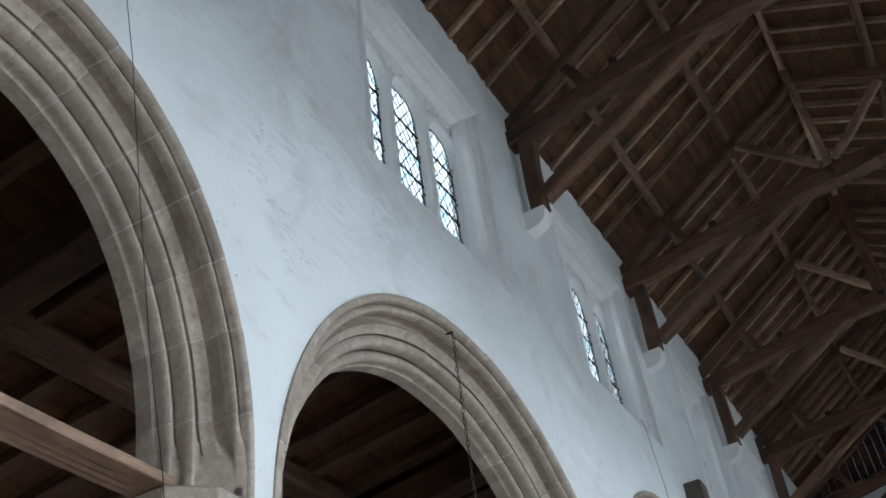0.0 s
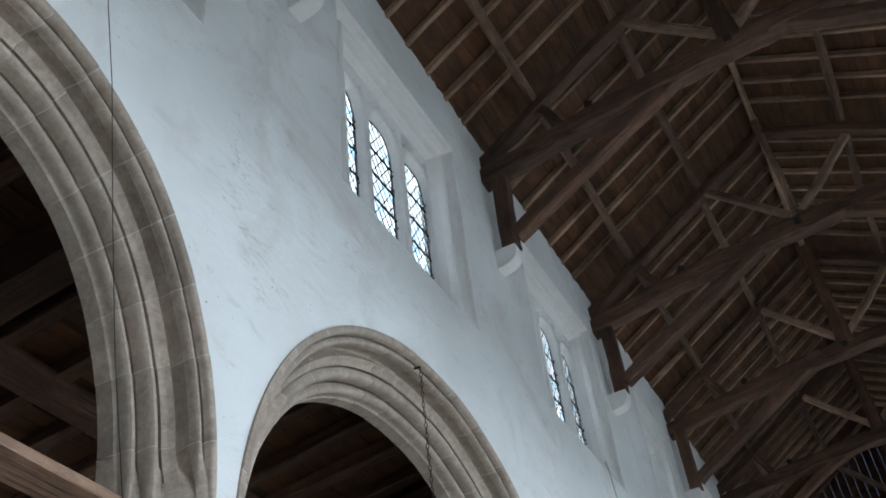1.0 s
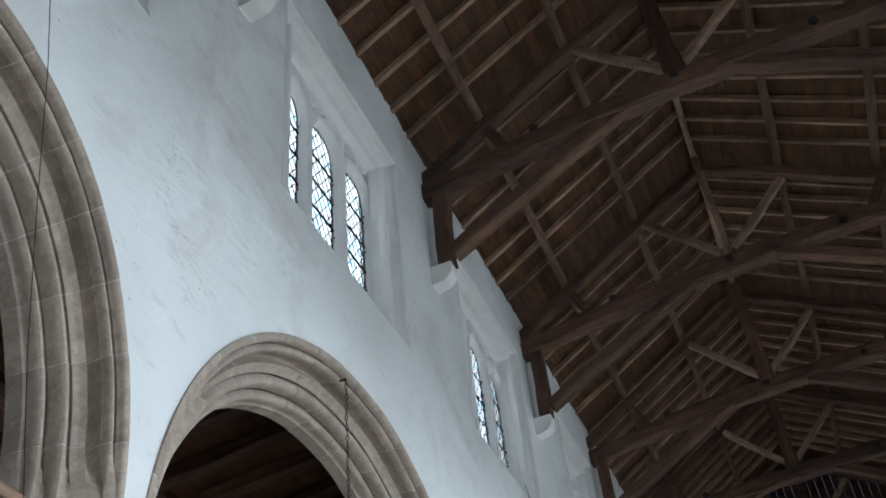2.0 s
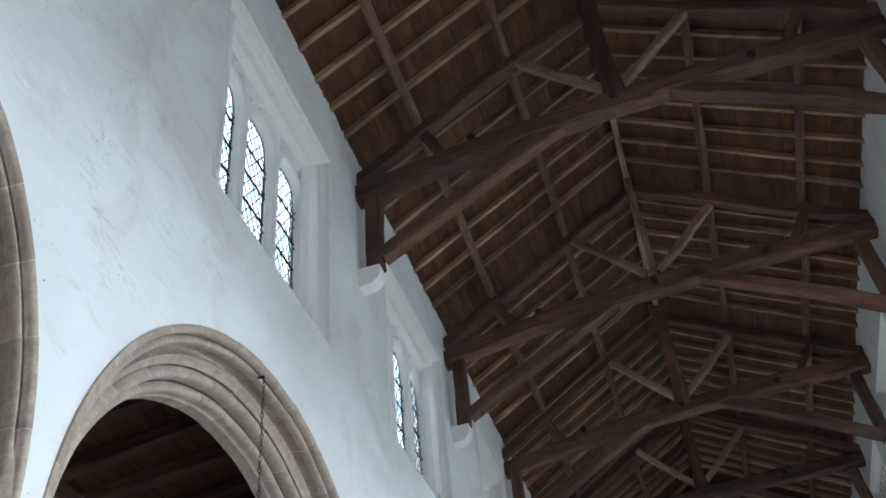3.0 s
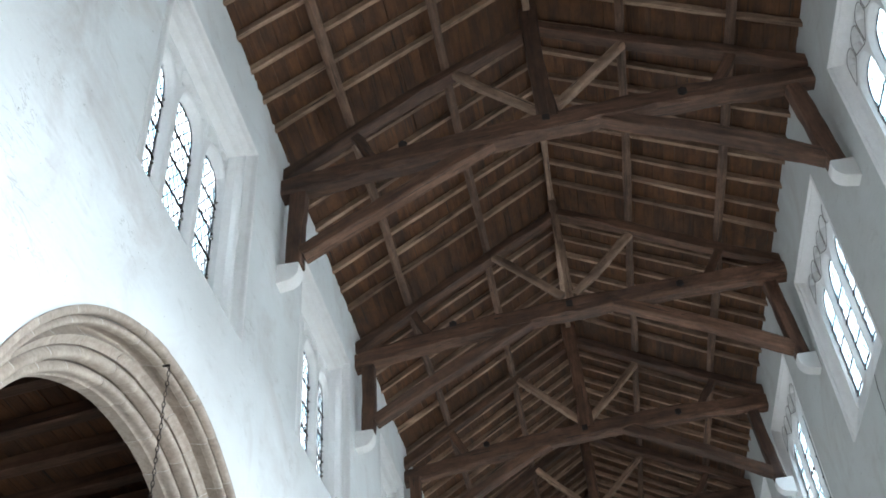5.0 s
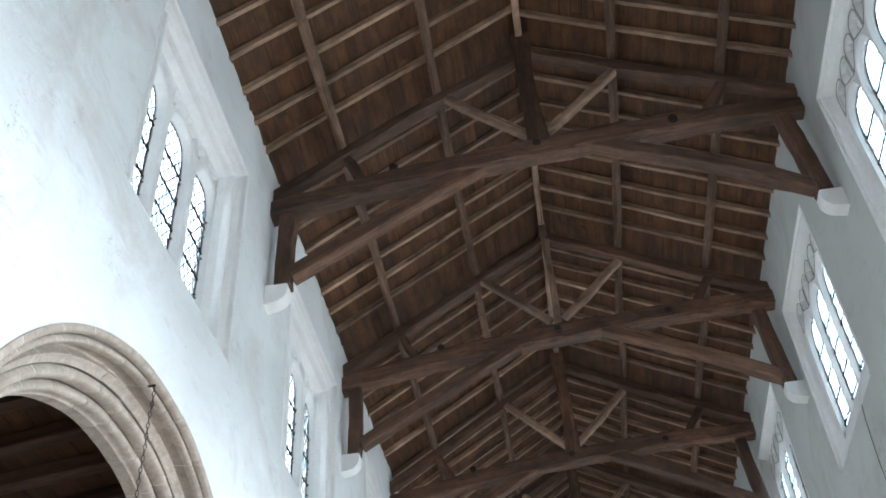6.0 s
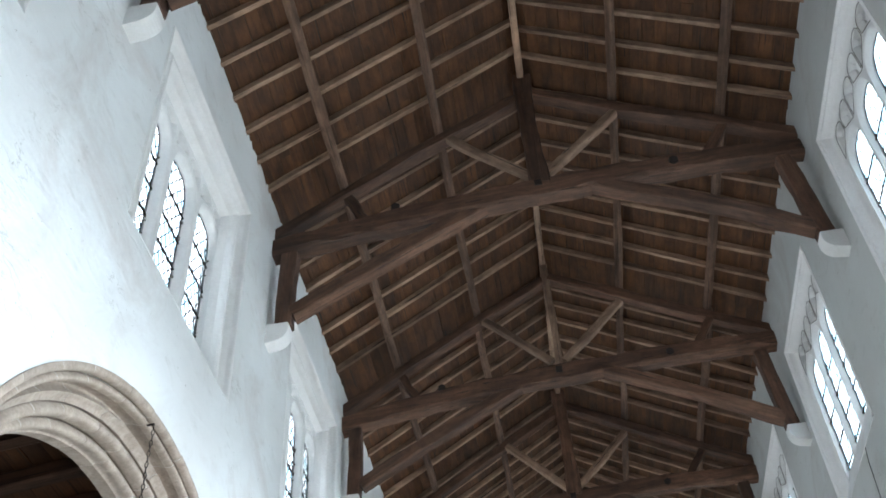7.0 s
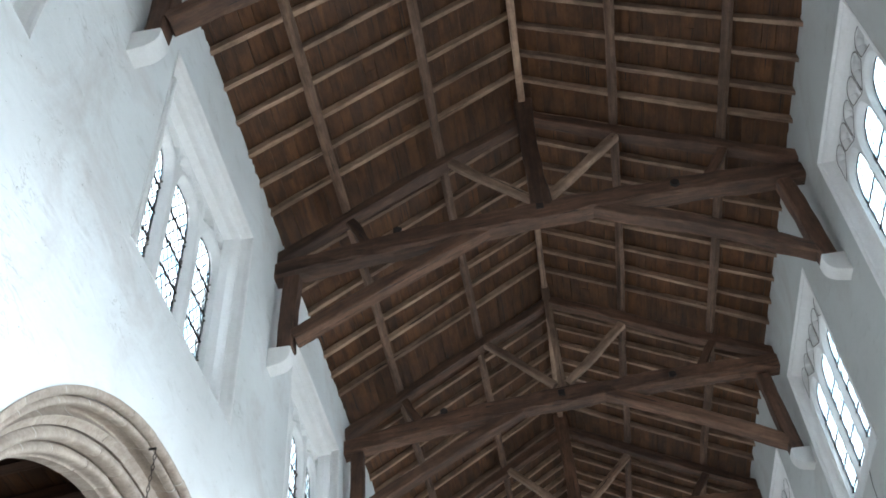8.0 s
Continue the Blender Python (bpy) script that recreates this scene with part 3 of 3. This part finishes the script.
def build_truss(y, i):
    t = empty("roof_truss", "dark hewn oak tie-beam truss with king post and arched braces", "roof truss", "trusses of the nave roof")
    t.location = (CX, y, 9.3)
    inv = Matrix.Translation((-CX, -y, -9.3))

    def put(name, p0, p1, w, h, up=(0, 0, 1), mat=OAK, **kw):
        m, n = along(p0, p1, up)
        return part(name, beam_bm(n, w, h, seed=RNG.randrange(10**6), **kw), mat, t, "", inv @ m)

    put("tie_beam", (-0.12, y, 9.12), (W + 0.12, y, 9.55), 0.2, 0.235, segs=30, rough=0.015, chamfer=0.024, camber=0.155, belly=lambda u: 0.94 + 0.12 * math.sin(math.pi * u))
    slim = i == 4               # one king post is slimmer and takes the paler rafter timber
    put("king_post", (CX, y - 0.015, 9.55), (CX, y - 0.015, 11.5), 0.1 if slim else 0.17, 0.095 if slim else 0.19, up=(1, 0, 0), mat=RAFTER if slim else OAK, segs=8, rough=0.008, chamfer=0.016, belly=lambda u: 1.25 - 0.5 * u if u < 0.25 else (1.0 if u < 0.85 else 1.2))
    bm = bmesh.new()
    bmesh.ops.create_cone(bm, cap_ends=True, segments=4, radius1=0.06, radius2=0.055, depth=0.03)
    part("mortice_plug", bm, PLUG, t, "dark plugged mortice", inv @ pose(CX - 0.02, y - 0.1, 9.53, 90, 0, 0) @ pose(0, 0, 0, 0, 0, 45))
    for s in (-1, 1):
        left = s < 0
        foot, head = ((-0.1, y, 9.33), (CX - 0.04, y, 11.17)) if left else ((W + 0.1, y, 9.72), (CX + 0.04, y, 11.2))
        put("principal_rafter", foot, head, 0.15, 0.13, segs=14, rough=0.009, chamfer=0.012)
        put("king_strut", (CX + s * 0.08, y - 0.03, 9.7), (CX + s * 0.95, y - 0.03, 10.58), 0.09, 0.105, mat=RAFTER, segs=6, rough=0.006)
        put("raking_strut", *(((0.98, y - 0.02, 9.4), (0.78, y - 0.02, 9.82)) if left else ((4.58, y - 0.02, 9.55), (4.95, y - 0.02, 10.1))), 0.09, 0.11, segs=4, rough=0.006)
        low, top = ((0.155, y, 8.09), (0.17, y, 9.1)) if left else ((W - 0.14, y, 8.29), (W - 0.24, y, 9.42))
        put("wall_post", low, top, 0.17, 0.165, up=(1, 0, 0), segs=7, rough=0.005, chamfer=0.018)
        put("arched_brace", *(((0.24, y, 8.22), (2.35, y, 9.43)) if left else ((W - 0.2, y, 8.41), (3.45, y, 9.49))), 0.16, 0.15, segs=12, rough=0.007, chamfer=0.014, camber=0.02)
        bm = bmesh.new()
        bmesh.ops.create_cone(bm, cap_ends=True, segments=6, radius1=0.055, radius2=0.05, depth=0.03)
        part("mortice_plug", bm, PLUG, t, "dark plugged mortice", inv @ (pose(1.32, y - 0.11, 9.47, 90) if left else pose(4.3, y - 0.11, 9.57, 90)))
    return t


def build_corbel(x, y, z, s):
    """A limewashed stone block, rounded underneath."""
    bm = bmesh.new()
    sec = [(-0.02, 0.0), (0.215, 0.0), (0.225, -0.012), (0.225, -0.07)]
    sec += [(0.075 + 0.15 * math.cos(a), -0.07 - 0.15 * math.sin(a)) for a in np.linspace(0.2, 1.5, 8)] + [(0.0, -0.235), (-0.02, -0.25)]
    a = [bm.verts.new((p, -0.08, q)) for p, q in sec]
    b = [bm.verts.new((p, 0.08, q)) for p, q in sec]
    n = len(sec)
    for i in range(n):
        bm.faces.new((a[i], a[(i + 1) % n], b[(i + 1) % n], b[i]))
    bm.faces.new(a), bm.faces.new(b[::-1])
    c = part("corbel", bm, WHITE)
    c.matrix_world = pose(x, y, z) if s > 0 else pose(x, y, z, 0, 0, 180)
    tagged(c, "white limewashed stone corbel under a wall post", "corbel", "corbels of the nave roof")


for i, y in enumerate(TRUSS):
    build_truss(y, i)
    build_corbel(0.0, y, 8.085, 1)
    build_corbel(W, y, 8.285, -1)


def build_roof():
    roof = empty("nave_roof", "dark oak rafters and purlins under brown boards", "roof", kind="structure")
    ys = [Y_A - 0.3] + TRUSS + [Y_B + 0.3]
    for y0, y1 in zip(ys, ys[1:]):
        for side in (-1, 1):
            px = lambda d: CX + side * d
            for x, z in ((0.742, 9.98), (1.854, 10.69)) if side < 0 else ((4.958, 10.28), (3.865, 10.87)):
                beam("purlin", (x, y0, z), (x, y1, z), 0.072, 0.1, PURLIN, roof, up=(side * -0.49, 0, 0.87), segs=9, rough=0.007, camber=-0.012)
            pitch, first = (0.408, 0.43) if side < 0 else (0.392, 0.33)
            for j in range(10):
                y = y1 - first - pitch * j + RNG.uniform(-0.025, 0.025)
                if y < y0 + 0.12:
                    break
                beam("rafter", (px(CX + 0.35), y + RNG.uniform(-0.03, 0.03), roof_z(px(CX + 0.35))), (px(0.01), y, roof_z(CX)), 0.052, 0.085, RAFTER, roof,
                     segs=11, rough=0.004, chamfer=0.006, camber=RNG.uniform(-0.012, 0.008))
        beam("ridge_piece", (CX, y0, RIDGE - 0.09), (CX, y1, RIDGE - 0.09), 0.085, 0.10, RAFTER, roof, segs=6)
    # boards along the nave, laid on the rafters
    length = 0.5 * (Y_B - Y_A + 0.6)
    width = 0.138
    for side in (-1, 1):
        rise = math.atan(SLOPE[side])
        for r in range(28):
            d = (0.004 + r * (width + 0.0015))
            cut = Y_A - 0.3 + length * RNG.uniform(0.75, 1.25)
            x = CX + side * (d + width / 2) * math.cos(rise)
            z = RIDGE + 0.066 - (d + width / 2) * math.sin(rise)
            for y0, y1 in ((Y_A - 0.3, cut - 0.003), (cut, Y_B + 0.3)):
                m, n = along((x, y0, z + RNG.uniform(-0.003, 0.003)), (x, y1, z + RNG.uniform(-0.003, 0.003)), (side * math.sin(rise), 0, math.cos(rise)))
                part("board", beam_bm(n, width, 0.022, segs=12, rough=0.0015, chamfer=0.004, seed=RNG.randrange(10**6)), BOARD, roof, m=m)
        # unseen lead sheet, added outside to keep the sky out
        bm = bmesh.new()
        v = [bm.verts.new((CX + side * a, y, RIDGE + 0.13 - a * SLOPE[side])) for a, y in ((0, Y_A - 0.5), (3.9, Y_A - 0.5), (3.9, Y_B + 0.5), (0, Y_B + 0.5))]
        up = [bm.verts.new(q.co + Vector((0, 0, 0.03))) for q in v]
        for f in ((v[0], v[1], v[2], v[3]), up[::-1], *((v[j], v[(j + 1) % 4], up[(j + 1) % 4], up[j]) for j in range(4))):
            bm.faces.new(f)
        part("lead_covering", bm, LEAD, roof)


# boards are added so that the gable above each end wall stays dark
def build_gable(y):
    gable = empty("gable_infill", "dark brown upright boards added to keep the roof gable dark", "boarding", kind="structure")
    x = -0.1
    while x < W + 0.1:
        top = roof_z(x + 0.08, 0.1)
        part("board", box_bm(x, x + 0.155, y, y + 0.03, 9.2, top, 0.003), BOARD, gable)
        x += 0.16


build_gable(Y_B + 0.02)
build_gable(Y_A - 0.05)


def build_aisle_roof():
    roof = empty("aisle_roof", "dark oak lean-to aisle roof with rafters and boards", "roof", kind="structure")
    z_at = lambda x: 6.1 + 0.13 * (x + THICK)
    y = Y_A
    while y < Y_B:
        beam("rafter", (-THICK, y, z_at(-THICK)), (-6.1, y, z_at(-6.1)), 0.13, 0.13, OAK, roof, segs=6, rough=0.008)
        y += 0.52
    for x in (-2.4, -4.3):
        beam("purlin", (x, Y_A, z_at(x) - 0.12), (x, Y_B, z_at(x) - 0.12), 0.2, 0.2, OAK, roof, segs=30, rough=0.01)
    for y in PIERS:
        beam("aisle_beam", (-THICK, y, z_at(-THICK) - 0.2), (-6.1, y, z_at(-6.1) - 0.2), 0.26, 0.3, OAK, roof, segs=8, rough=0.01)
    for r in range(36):
        x = -THICK - 0.08 - r * 0.154
        m, n = along((x, Y_A, z_at(x) + 0.08), (x, Y_B, z_at(x) + 0.08), (-0.13, 0, 0.99))
        part("board", beam_bm(n, 0.15, 0.022, segs=4, rough=0.001, chamfer=0.003, seed=r), BOARD, roof, m=m)
    # unseen sheet added over the aisle boards to block the sky
    part("lead_covering", box_bm(-6.6, -THICK, Y_A - 0.4, Y_B + 0.4, 6.4, 6.43), LEAD, roof)


build_roof()
build_aisle_roof()


# ---- loose things ----
def build_plank():
    p = part("plank", beam_bm(3.0, 0.2, 0.045, segs=10, rough=0.002, chamfer=0.004, seed=4), PINE, m=along((-0.195, 2.69, 3.527), (-0.195, -0.31, 3.527))[0])
    tagged(p, "pale new pine plank lying on the pier capitals", "plank")


def build_chain(x, y, z0, z1):
    chain = empty("hanging_chain", "rusty iron chain hanging from the arch crown", "chain")
    chain.location = (x, y, z0)
    bm = bmesh.new()
    verts = []
    for i in range(12):
        a = i * math.tau / 12
        cy, cz = 0.009 * math.cos(a), 0.023 * math.sin(a)
        ring = []
        for j in range(5):
            b = j * math.tau / 5
            ring.append(bm.verts.new((0.0035 * math.sin(b), cy + 0.0035 * math.cos(b) * math.cos(a), cz + 0.0035 * math.cos(b) * math.sin(a))))
        verts.append(ring)
    for p, q in zip(verts, verts[1:] + verts[:1]):
        for j in range(5):
            bm.faces.new((p[j], p[(j + 1) % 5], q[(j + 1) % 5], q[j]))
    me = bpy.data.meshes.new("link")
    bm.to_mesh(me)
    bm.free()
    n = int((z0 - z1) / 0.04)
    for i in range(n):
        part_mesh("link", me, IRON, chain, m=pose(0.002 * math.sin(i * 0.7), 0, -0.03 - i * 0.04, 0, 0, 90 * (i % 2) + 20))
    bm = bmesh.new()
    bmesh.ops.create_cone(bm, cap_ends=True, segments=8, radius1=0.008, radius2=0.008, depth=0.05)
    part("hook", bm, IRON, chain, m=pose(-0.022, 0, -0.005, 0, 90))
    return chain


def build_cable(name, pts, r, label):
    cu = bpy.data.curves.new(name, "CURVE")
    cu.dimensions, cu.bevel_depth, cu.bevel_resolution = "3D", r, 1
    sp = cu.splines.new("POLY")
    sp.points.add(len(pts) - 1)
    for q, c in zip(sp.points, pts):
        q.co = (*c, 1)
    tmp = new(name, cu)
    bpy.context.view_layer.update()
    me = bpy.data.meshes.new_from_object(tmp.evaluated_get(bpy.context.evaluated_depsgraph_get()))
    bpy.data.objects.remove(tmp)
    me.materials.clear()
    tagged(part_mesh(name, me, IRON), label, "cable")


build_plank()
build_chain(0.03, 5.13, 5.52, 2.9)
build_cable("hanging_wire", [(0.05, 1.45, 9.6), (0.05, 1.95, 5.93), (0.06, 2.06, 5.39), (0.055, 2.2, 4.63), (0.05, 2.33, 3.98), (0.05, 2.47, 3.4), (0.05, 2.6, 2.4)], 0.0024, "thin dark wire hanging down the wall over the arch")
build_cable("wall_wire", [(0.006, 9.55, 6.75), (0.012, 9.6, 6.7), (0.008, 9.78, 6.06), (0.008, 9.85, 4.6)], 0.003, "thin dark wire running down the wall below a window")
box = part("wall_box", box_bm(0.002, 0.2, 10.6, 10.85, 5.98, 6.38, 0.008), SPEAKER)
tagged(box, "small dark wooden box fixed to the wall", "box")
build_cable("wall_wire", [(W - 0.006, 8.9, 6.93), (W - 0.008, 8.96, 6.8), (W - 0.006, 9.04, 6.4), (W - 0.006, 9.1, 5.2)], 0.003, "thin dark wire running down the wall below a window")
